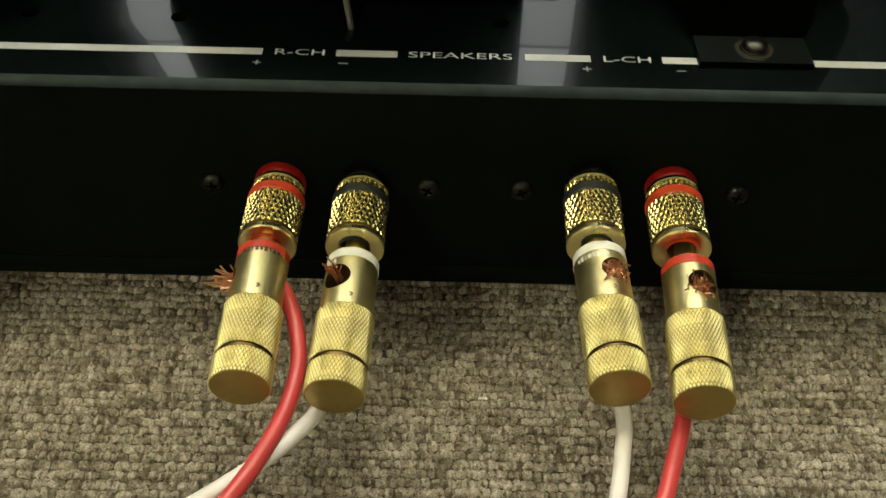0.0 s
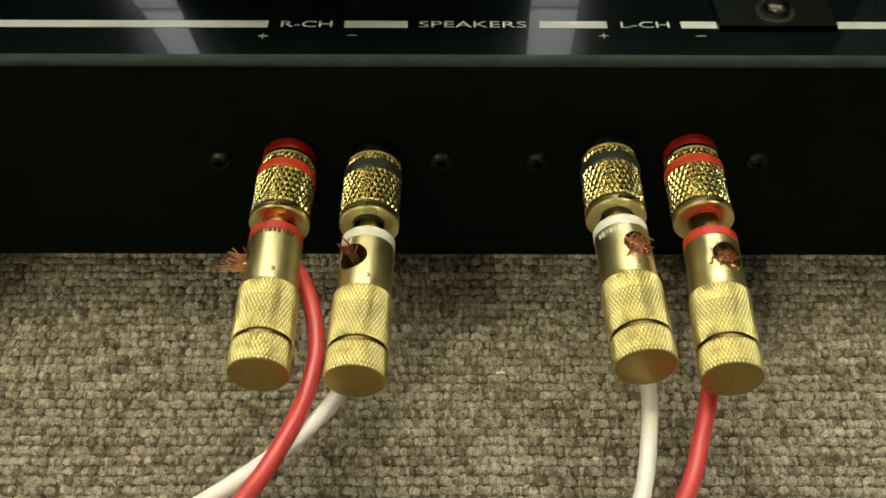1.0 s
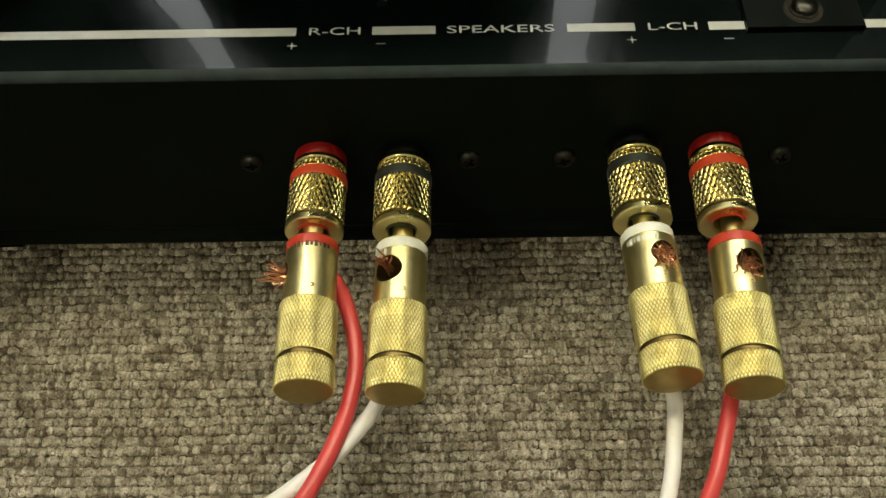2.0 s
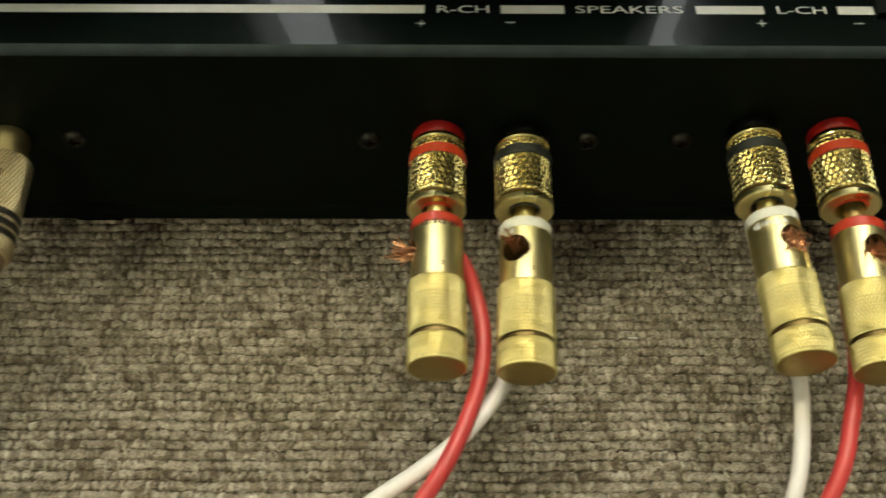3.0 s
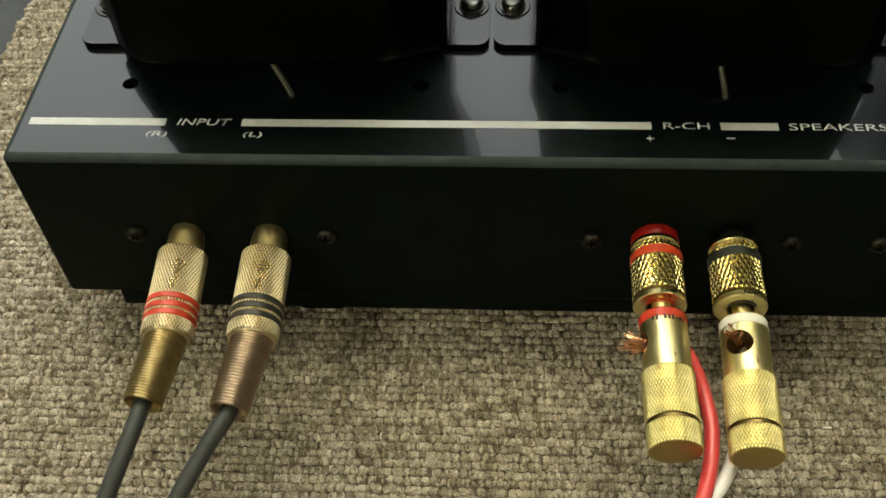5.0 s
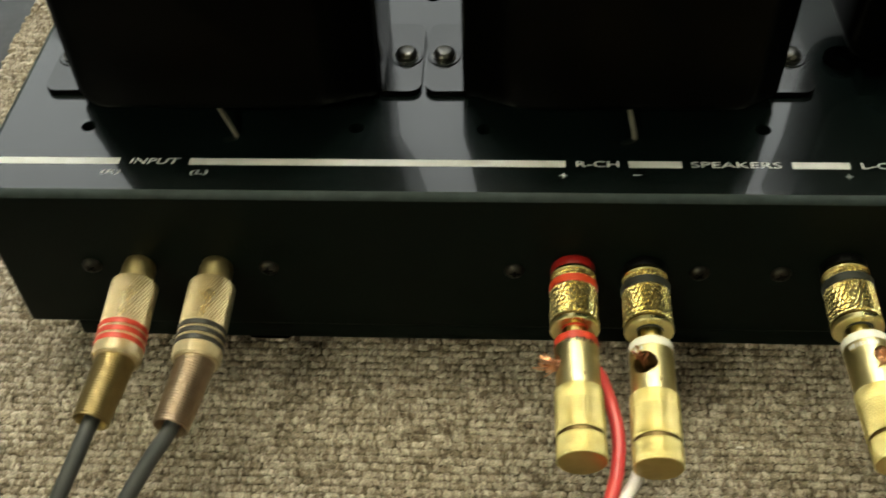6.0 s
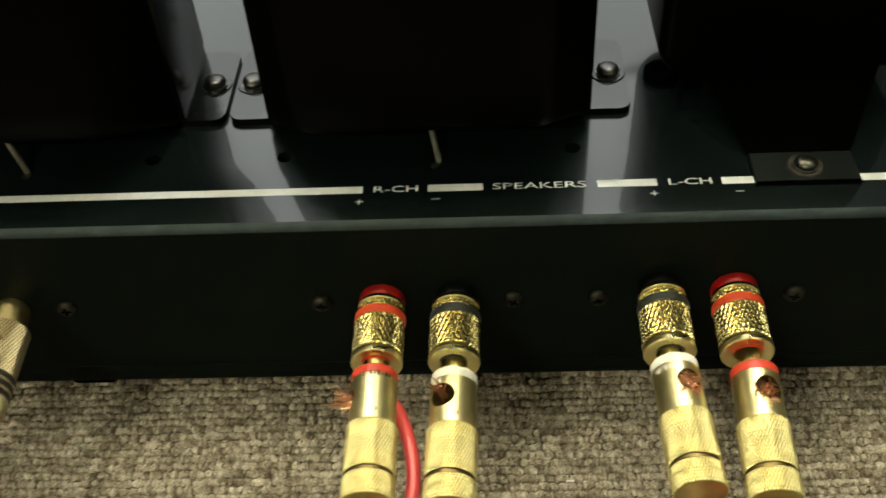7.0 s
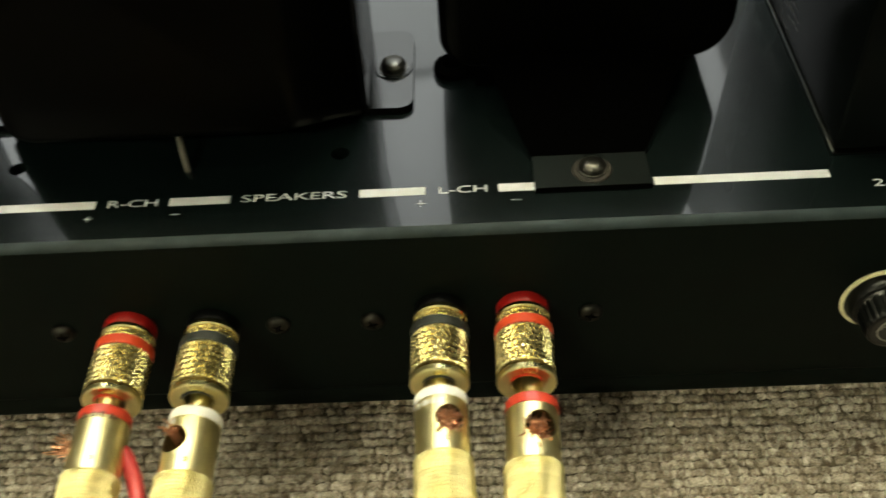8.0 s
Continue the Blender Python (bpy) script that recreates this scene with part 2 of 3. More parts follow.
def lathe(profile, seg=48, bm=None, centre=(0, 0)):
    """Turns a profile of (along, radius) round local z."""
    bm = bm or bmesh.new()
    rings = []
    for s, r in profile:
        if r <= 1e-6:
            rings.append([bm.verts.new((centre[0], centre[1], s))])
        else:
            rings.append([bm.verts.new((centre[0] + r * math.cos(2 * math.pi * i / seg), centre[1] + r * math.sin(2 * math.pi * i / seg), s)) for i in range(seg)])
    for a, b in zip(rings, rings[1:]):
        for i in range(seg):
            j = (i + 1) % seg
            if len(a) == 1 and len(b) > 1:
                bm.faces.new((a[0], b[j], b[i]))
            elif len(b) == 1 and len(a) > 1:
                bm.faces.new((a[i], a[j], b[0]))
            elif len(a) > 1:
                bm.faces.new((a[i], a[j], b[j], b[i]))
    bmesh.ops.recalc_face_normals(bm, faces=bm.faces)
    return bm


def knurl(s0, s1, r, count, pitch, depth, per=8, flat=0.5, chamfer=0.14, dome=0.0, pit=1.7):
    """A cylinder with a crossed diamond knurl, round local z; the grooves take the second material, darkened as shade.
    """
    bm = bmesh.new()
    seg, rows = count * per, max(4, int((s1 - s0) / pitch * per))
    rings = []
    for k in range(rows + 1):
        s = s0 + (s1 - s0) * k / rows
        end = min(1.0, min(s - s0, s1 - s) / chamfer)
        ring = []
        for i in range(seg):
            a = i / seg
            u, v = (a * count + s / pitch) % 1, (a * count - s / pitch) % 1
            inner = min(abs(u - 0.5) * 2, abs(v - 0.5) * 2)
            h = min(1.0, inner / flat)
            rr = r - depth * (1 - h) - 0.12 * (1 - end) + dome * max(0.0, inner - flat)
            ring.append((bm.verts.new((rr * math.cos(2 * math.pi * a), rr * math.sin(2 * math.pi * a), s)), h))
        rings.append(ring)
    for a, b in zip(rings, rings[1:]):
        for i in range(seg):
            j = (i + 1) % seg
            four = (a[i], a[j], b[j], b[i])
            f = bm.faces.new([q[0] for q in four])
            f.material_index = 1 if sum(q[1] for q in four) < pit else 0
    return bm


def tube(points, r, seg=12, steps=8, bm=None, taper=None, cap=True):
    """A round tube through points, smoothed by a Catmull-Rom spline."""
    bm = bm or bmesh.new()
    p = [Vector(q) for q in points]
    p = [p[0] * 2 - p[1]] + p + [p[-1] * 2 - p[-2]]
    line = []
    for i in range(1, len(p) - 2):
        for k in range(steps):
            t = k / steps
            a, b, c, d = p[i - 1], p[i], p[i + 1], p[i + 2]
            line.append(0.5 * ((2 * b) + (c - a) * t + (2 * a - 5 * b + 4 * c - d) * t * t + (3 * b - a - 3 * c + d) * t ** 3))
    line.append(p[-2])
    rings, side = [], None
    for i, q in enumerate(line):
        ahead = (line[min(i + 1, len(line) - 1)] - line[max(i - 1, 0)]).normalized()
        side = (side or Vector((0.31, 0.17, 0.93))) - ahead * (side or Vector((0.31, 0.17, 0.93))).dot(ahead)
        side = side.normalized()
        other = ahead.cross(side)
        rr = r * (1 if taper is None else 1 + (taper - 1) * i / (len(line) - 1))
        rings.append([bm.verts.new(q + rr * (side * math.cos(2 * math.pi * j / seg) + other * math.sin(2 * math.pi * j / seg))) for j in range(seg)])
    for a, b in zip(rings, rings[1:]):
        for i in range(seg):
            j = (i + 1) % seg
            bm.faces.new((a[i], a[j], b[j], b[i]))
    if cap:
        bm.faces.new(rings[0][::-1])
        bm.faces.new(rings[-1])
    return bm


def carve(bm, cutter):
    """The difference of two bmeshes, as a new bmesh (both in millimetres)."""
    obs = []
    for b in (bm, cutter):
        me = bpy.data.meshes.new("carving")
        bmesh.ops.recalc_face_normals(b, faces=b.faces)
        b.to_mesh(me)
        b.free()
        obs.append(new("carving", me))
    mod = obs[0].modifiers.new("cut", "BOOLEAN")
    mod.operation, mod.object, mod.solver = "DIFFERENCE", obs[1], "EXACT"
    done = bpy.data.meshes.new_from_object(obs[0].evaluated_get(bpy.context.evaluated_depsgraph_get()))
    out = bmesh.new()
    out.from_mesh(done)
    for o in obs:
        me = o.data
        bpy.data.objects.remove(o)
        bpy.data.meshes.remove(me)
    bpy.data.meshes.remove(done)
    return out


def along(start, end):
    """The pose whose local z runs from start to end (millimetres), x to the right and y upward."""
    z = (Vector(end) - Vector(start)).normalized()
    x = Vector((1, 0, 0))
    x = (x - z * x.dot(z)).normalized()
    y = z.cross(x)
    m = Matrix((x, y, z)).transposed().to_4x4()
    return Matrix.Translation(Vector(start) * MM) @ m


def lettering(text, x0, x1, y0, y1, z, parent, name="lettering", mat=None, m=None, bold=0.002, slant=0.0):
    """Text as a thin mesh that fills the given box, lying flat at height z."""
    cu = bpy.data.curves.new(name, "FONT")
    cu.body, cu.size, cu.offset, cu.resolution_u, cu.shear = text, 1.0, bold, 3, slant
    ob = new(name, cu)
    me = bpy.data.meshes.new_from_object(ob.evaluated_get(bpy.context.evaluated_depsgraph_get()))
    bpy.data.objects.remove(ob)
    bpy.data.curves.remove(cu)
    bm = bmesh.new()
    bm.from_mesh(me)
    bpy.data.meshes.remove(me)
    xs, ys = [v.co.x for v in bm.verts], [v.co.y for v in bm.verts]
    for v in bm.verts:
        v.co.x = x0 + (v.co.x - min(xs)) / (max(xs) - min(xs)) * (x1 - x0)
        v.co.y = y0 + (v.co.y - min(ys)) / max(1e-6, max(ys) - min(ys)) * (y1 - y0)
        v.co.z = z
    return part(name, bm, mat or INK, parent, smooth=False, m=m)


# ---------------------------------------------------------------- room
def wall_piece(name, x0, x1, y0, y1, z0, z1, mat):
    return tagged(part(name, boxed(x0, x1, y0, y1, z0, z1), mat, smooth=False), kind="structure")


wall_piece("floor", -3600, 3600, -4100, 5100, -206, -6, FLOOR)
wall_piece("wall_north", -3600, 3600, 5000, 5100, -6, 2400, WALL)
wall_piece("wall_south", -3600, 3600, -4100, -4000, -6, 2400, WALL)
wall_piece("wall_west", -3600, -3500, -4000, 5000, -6, 2400, WALL)
wall_piece("wall_east", 3500, 3600, -4000, 5000, -6, 2400, WALL)
wall_piece("ceiling", -3600, 3600, -4100, 5100, 2400, 2500, CEILING)


def ceiling_light(x, y, w, d, mat):
    lamp = thing("ceiling_light", "unseen white framed ceiling light panel, lit", "ceiling light", "ceiling lights", m=Matrix.Translation((x * MM, y * MM, 2.4)))
    bm = bmesh.new()
    for a in ((-w / 2 - 30, w / 2 + 30, -d / 2 - 30, -d / 2), (-w / 2 - 30, w / 2 + 30, d / 2, d / 2 + 30), (-w / 2 - 30, -w / 2, -d / 2, d / 2), (w / 2, w / 2 + 30, -d / 2, d / 2)):
        box(bm, *a, -14, -2)
    part("frame", bm, METALWHITE, lamp, smooth=False)
    part("diffuser", boxed(-w / 2, w / 2, -d / 2, d / 2, -10, -4), mat, lamp, "glowing white diffuser", smooth=False)
    return lamp


# oversized unseen panels, added to reflect as bright strips in the chassis top
ceiling_light(-1000, 2380, 4400, 1640, DIFF_DIM)
ceiling_light(-1000, 4060, 4400, 1580, DIFF_BACK)
ceiling_light(-250, 400, 2400, 560, DIFF_OVER)
for lx in (-760, 430):
    ceiling_light(lx, 1210, 520, 440, DIFF_SPOT)
ceiling_light(-1300, -2700, 720, 460, DIFF_FRONT)
# weak fill panels, added with no known source
for lx, ly in ((-1900, -700), (1500, -700), (1500, -2700)):
    ceiling_light(lx, ly, 1200, 500, DIFF_MID)


# ---------------------------------------------------------------- carpet tile
def carpet_tile():
    tile = thing("carpet_tile", "grey-beige heathered loop-pile carpet tile under the amplifier", "carpet tile", kind="structure")
    part("backing", boxed(-197, 303, -240, 303, -5.9, -1.0), BACKING, tile, "dark carpet backing", smooth=False)
    rng = np.random.default_rng(7)
    px, py = 1.24, 2.36
    cells = []
    for j in range(int((302 + 112) / py)):
        y = -112 + j * py
        stop = 215 if y < 30 else -114
        n = int((stop + 198) / px)
        xs = -198 + (np.arange(n) + rng.uniform(0, 1)) * px
        cells.append(np.stack([xs, np.full(n, y)], -1))
    c = np.concatenate(cells)
    n = len(c)
    drift = np.stack([0.5 * np.sin(c[:, 1] * 0.21 + c[:, 0] * 0.05), 0.16 * np.sin(c[:, 0] * 0.11 + 1.7 * np.sin(c[:, 1] * 0.09))], -1)
    c = c + drift + rng.normal(0, (0.24, 0.06), (n, 2))
    seg, rings = 8, ((0.0, 1.08), (0.55, 1.02), (0.84, 0.80), (0.965, 0.42))
    a = np.arange(seg) * 2 * np.pi / seg
    box_round = 1.0 / (np.abs(np.cos(a)) ** 2.6 + np.abs(np.sin(a)) ** 2.6) ** (1 / 2.6)
    base = [(np.cos(t) * r * f, np.sin(t) * r * f, h) for h, r in rings for t, f in zip(a, box_round)] + [(0, 0, 1.0)]
    base = np.array(base)
    rx, ry, hz = rng.uniform(0.84, 1.28, n), rng.uniform(1.04, 1.19, n), rng.uniform(1.75, 2.3, n)
    turn = rng.normal(0.18, 0.24, n)
    lean = rng.normal(0, (0.34, 0.09), (n, 2))
    v = base[None] * np.stack([rx, ry, hz], -1)[:, None]
    x = v[..., 0] * np.cos(turn)[:, None] - v[..., 1] * np.sin(turn)[:, None]
    y = v[..., 0] * np.sin(turn)[:, None] + v[..., 1] * np.cos(turn)[:, None]
    v = np.stack([x + lean[:, :1] * v[..., 2] + c[:, :1], y + lean[:, 1:] * v[..., 2] + c[:, 1:], v[..., 2] - 1.9 + rng.normal(0, 0.09, n)[:, None]], -1)
    v = v + rng.normal(0, 0.08, v.shape)
    quads, tris = [], []
    for k in range(len(rings) - 1):
        for i in range(seg):
            j = (i + 1) % seg
            quads.append((k * seg + i, k * seg + j, (k + 1) * seg + j, (k + 1) * seg + i))
    last = (len(rings) - 1) * seg
    for i in range(seg):
        tris.append((last + i, last + (i + 1) % seg, len(base) - 1))
    off = (np.arange(n) * len(base))[:, None, None]
    q, t = (np.array(quads)[None] + off).reshape(-1, 4), (np.array(tris)[None] + off).reshape(-1, 3)
    me = bpy.data.meshes.new("pile")
    me.vertices.add(n * len(base))
    me.vertices.foreach_set("co", (v.reshape(-1) * MM).astype(np.float32))
    me.loops.add(q.size + t.size)
    me.loops.foreach_set("vertex_index", np.concatenate([q.reshape(-1), t.reshape(-1)]).astype(np.int32))
    me.polygons.add(len(q) + len(t))
    starts = np.concatenate([np.arange(len(q)) * 4, q.size + np.arange(len(t)) * 3])
    me.polygons.foreach_set("loop_start", starts.astype(np.int32))
    me.polygons.foreach_set("use_smooth", [True] * (len(q) + len(t)))
    me.update(calc_edges=True)
    me.validate()
    me.materials.append(PILE)
    ob = new("pile", me)
    ob.parent = tile
    tagged(ob, "heathered grey-beige loops", kind="stuff")
    # frayed yarn ends along the cut edge
    bm = bmesh.new()
    for k in range(150):
        y0 = -120 + k * 2.8 + rng.uniform(-1, 1)
        x0 = -197 + rng.uniform(-0.5, 0.8)
        tube([(x0 + 2, y0, 0.2), (x0 - 0.6, y0 + rng.uniform(-1, 1), rng.uniform(-1.2, 0.4)), (x0 - rng.uniform(0.8, 2.4), y0 + rng.uniform(-1.5, 1.5), rng.uniform(-4.5, -1.5))], 0.75, 6, 3, bm)
    tagged(part("frayed_edge", bm, PILE, tile, "frayed yarn ends"), kind="stuff")
    # a speck of lint
    part("lint", tube([(59.6, -26.2, 0.2), (60.6, -26.6, 0.9), (61.3, -26.4, 0.5)], 0.3, 8, 4), WHITECABLE, tile, "white lint speck")
    return tile


carpet_tile()

# ---------------------------------------------------------------- amplifier
amp = thing("amplifier", "black enamelled audio amplifier chassis standing on a grey carpet tile", "amplifier")
HOLES = [(-111.0, 25.0, 2.0), (-40.9, 24.9, 2.0), (-8.0, 24.6, 2.0), (62.0, 25.0, 2.0), (-24.0, 83.6, 2.0)]


def chassis():
    body = boxed(LEFT, RIGHT, 0, BACK, BOTTOM, TOP, bevel=1.7, segments=5)
    cut = bmesh.new()
    for hx, hy, r in HOLES:
        lathe([(TOP - 5, 0), (TOP - 5, r), (TOP + 2, r), (TOP + 2, 0)], 28, cut, (hx, hy))
    bm = carve(body, cut)
    for f in bm.faces:
        f.normal_update()
        # bevel faces take the painted edge highlight
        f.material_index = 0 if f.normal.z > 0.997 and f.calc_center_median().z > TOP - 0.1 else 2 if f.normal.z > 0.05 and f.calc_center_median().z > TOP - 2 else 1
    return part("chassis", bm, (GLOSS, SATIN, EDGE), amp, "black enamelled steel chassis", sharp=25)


chassis()
# plate reaches below its fitted edge to stand for the shade band
part("bottom_plate", boxed(-122, 284, 0.6, BACK - 3, 10.2, BOTTOM + 0.2, bevel=0.5), SATIN, amp, "black steel bottom plate")
for fx in (-71.0, 231.5):
    for fy in (13.5, BACK - 13.5):
        part("rubber_foot", boxed(fx - 6.0, fx + 6.0, fy - 6.0, fy + 6.0, -0.3, 12.6, bevel=0.9, segments=3), RUBBER, amp, "black rubber foot")

# printed bars and words on the chassis top
for x0, x1 in ((-131.8, -99.4), (-81.6, 12.0), (27.4, 40.2), (66.8, 80.5), (95.4, 103.2), (127.0, 162.4)):
    part("printed_bar", boxed(x0, x1, 10.6, 12.95, TOP + 0.02, TOP + 0.06), INK, amp, "white printed bar", smooth=False)
for word, x0, x1 in (("INPUT", -96.7, -84.0), ("R-CH", 14.6, 25.0), ("SPEAKERS", 42.5, 64.2), ("L-CH", 83.2, 93.1)):
    lettering(word, x0, x1, 10.75, 12.9, TOP + 0.05, amp, slant=0.17 if word == "INPUT" else 0.0)
for word, x0, x1, y0, y1 in (("(R)", -103.2, -98.3, 6.7, 8.7), ("(L)", -80.6, -76.2, 6.7, 8.7), ("2A", 170.0, 175.4, 7.4, 9.5)):
    lettering(word, x0, x1, y0, y1, TOP + 0.05, amp, slant=0.12 if y0 < 8 else 0.0)
for x, y, plus in ((11.4, 7.7, 1), (29.2, 8.0, 0), (79.5, 8.0, 1), (98.9, 8.0, 0)):
    bm = boxed(x - 0.95, x + 0.95, y - 0.1, y + 0.1, TOP + 0.02, TOP + 0.06)
    if plus:
        box(bm, x - 0.1, x + 0.1, y - 0.95, y + 0.95, TOP + 0.025, TOP + 0.065)
    part("plus_mark" if plus else "minus_mark", bm, INK, amp, smooth=False)


def panel_screw(x):
    bm = lathe([(-1, 2.6), (0.5, 2.55), (1.0, 2.2), (1.4, 1.6), (1.55, 0.9), (1.55, 0)], 24)
    cut = boxed(-1.3, 1.3, -0.3, 0.3, 0.8, 3)
    box(cut, -0.3, 0.3, -1.3, 1.3, 0.8, 3)
    part("panel_screw", carve(bm, cut), DARKSCREW, amp, "blackened cross-head screw", m=along((x, 0, AXIS_Z), (x, -1, AXIS_Z)) @ pose(0, 0, 0, 0, 0, x * 7 % 90))


for sx in (-110.6, -63.7, 0.0, 47.0, 67.4, 114.2):
    panel_screw(sx)


# binding posts
def binding_post(x, z, plastic, colour):
    at = along((x, 0, z), (x - 0.015, -1, z - 0.04)) @ Matrix.Diagonal((1.03, 1.03, 1.0, 1))
    band = REDSTRIPE if plastic is REDPLASTIC else GREYSTRIPE
    core = part("binding_post", lathe([(2.2, 2.6), (2.2, 5.0), (2.5, 5.45), (2.9, 5.6), (3.4, 5.62), (3.7, 5.4), (3.75, 4.6), (17.6, 4.6), (17.6, 5.0), (18.2, 5.1)], 64), GOLD, amp, "gold-plated speaker binding post", m=at)
    part("insulator", lathe([(-0.5, 0), (-0.5, 5.4), (1.4, 5.45), (2.0, 5.25), (2.25, 4.8), (2.25, 0)], 48), plastic, core, colour + " plastic insulator")
    part("thin_knurl", knurl(3.7, 5.8, 5.45, 30, 2.6, 0.32, flat=0.44, dome=0.03), (GOLD, GOLDSHADE), core, smooth=False)
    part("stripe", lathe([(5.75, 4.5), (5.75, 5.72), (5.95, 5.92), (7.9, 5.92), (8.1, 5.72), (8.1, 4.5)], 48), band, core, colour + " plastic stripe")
    part("knurled_grip", knurl(8.0, 17.3, 5.88, 30, 2.75, 0.36, flat=0.44, dome=0.03), (GOLD, GOLDSHADE), core, "gold diamond-knurled grip", smooth=False)
    # dark colour stands for the black this step reflects
    part("grip_step", lathe([(17.2, 4.9), (17.25, 5.5), (17.5, 5.5), (17.8, 4.9), (18.0, 4.7)], 64), GOLDSHADE, core, "gold step, painted dark for its black reflection")
    part("front_lip", lathe([(17.95, 4.8), (18.0, 5.5), (18.25, 5.8), (19.3, 5.86), (19.6, 5.7), (19.7, 5.4), (19.7, 3.2), (19.35, 2.85), (10, 2.8), (10, 0)], 64), LIP, core, "plain pale gold front lip", sharp=25)
    # thin crescent in the stripe colour along the upper rim of the socket
    bm = bmesh.new()
    for k in range(21):
        a = radians(22 + 136 * k / 20)
        w = 0.75 * math.sin(math.pi * k / 20) ** 0.6
        for r_out, s in ((3.3 + w, 19.73), (3.1, 19.75)):
            bm.verts.new((r_out * math.cos(a), r_out * math.sin(a), s))
    bm.verts.ensure_lookup_table()
    for k in range(20):
        bm.faces.new((bm.verts[2 * k + 1], bm.verts[2 * k], bm.verts[2 * k + 2], bm.verts[2 * k + 3]))
    bmesh.ops.recalc_face_normals(bm, faces=bm.faces)
    part("rim_crescent", bm, band, core, colour + " crescent on the socket rim")
    return core


POSTS = ((14.9, 41.2, REDPLASTIC, "red"), (32.9, 41.0, BLACKPLASTIC, "black"), (82.1, 43.2, BLACKPLASTIC, "black"), (99.6, 42.6, REDPLASTIC, "red"))
for p in POSTS:
    binding_post(*p)


# input sockets
for x in (-97.8, -77.4):
    at = along((x, 0, AXIS_Z), (x, -1, AXIS_Z))
    part("input_socket", lathe([(-0.5, 0), (-0.5, 4.05), (7.0, 4.05), (7.0, 0)], 40), JACK, amp, "brass phono input socket", m=at)


# fuse holder
def fuse_holder(x, z):
    at = along((x, 0, z), (x, -1, z)) @ Matrix.Scale(0.727, 4)
    ring = part("fuse_holder", lathe([(-0.5, 0), (-0.5, 10.9), (0.9, 10.85), (1.0, 10.3), (3.2, 10.0), (4.2, 9.4), (4.2, 0)], 48), FUSEBLACK, amp, "black screw-cap fuse holder", m=at)
    part("washer", lathe([(0, 10.8), (0, 11.9), (0.5, 12.1), (0.9, 11.9), (0.95, 11.3), (0.8, 10.8)], 64), CREAM, ring, "cream fibre washer")
    bm = bmesh.new()
    seg, prof = 72, ((4.1, 9.0, 0), (4.6, 9.0, 0), (5.0, 8.6, 0), (5.6, 8.4, 1), (11.0, 8.1, 1), (12.2, 7.6, 0), (12.5, 6.8, 0))
    rows = []
    for s, r, ribbed in prof:
        rows.append([bm.verts.new(((r - 0.35 * ribbed * (i % 3 == 0)) * math.cos(2 * math.pi * i / seg), (r - 0.35 * ribbed * (i % 3 == 0)) * math.sin(2 * math.pi * i / seg), s)) for i in range(seg)])
    for a, b in zip(rows, rows[1:]):
        for i in range(seg):
            bm.faces.new((a[i], a[(i + 1) % seg], b[(i + 1) % seg], b[i]))
    bm.faces.new(rows[-1])
    part("cap", bm, FUSEBLACK, ring, "ribbed black screw cap", smooth=False)
    lettering("FUSE", -4.2, 4.2, 0.2, 3.0, 12.56, ring, mat=FUSEPRINT, bold=0.0)
    part("cap_ring", lathe([(12.52, 4.6), (12.6, 4.6), (12.6, 5.1), (12.52, 5.1)], 40), FUSEPRINT, ring, "pale ring")


fuse_holder(175.6, 41.5)


# transformers
def bolt(x, y, z, parent, name="bolt", r=2.9):
    head = lathe([(0.3, 0), (0.3, r + 0.4), (0.75, r + 0.4), (0.8, r - 0.1), (1.6, r), (2.0, r * 0.92), (2.5, r * 0.62), (2.65, 0)], 40)
    cut = boxed(-r * 0.66, r * 0.66, -0.42, 0.42, 1.5, 5)
    box(cut, -0.42, 0.42, -r * 0.66, r * 0.66, 1.5, 5)
    part("washer", lathe([(-0.05, 2.5), (-0.05, r + 1.4), (0.25, r + 1.5), (0.45, r + 1.3), (0.45, 2.5)], 40), RUST if name == "bracket_bolt" else PLATE, parent, "flat washer", m=Matrix.Translation((x * MM, y * MM, z * MM)))
    return part(name, carve(head, cut), SCREW, parent, "zinc cross-head screw", m=Matrix.Translation((x * MM, y * MM, z * MM)) @ pose(0, 0, 0, 0, 0, (x * 13) % 90))


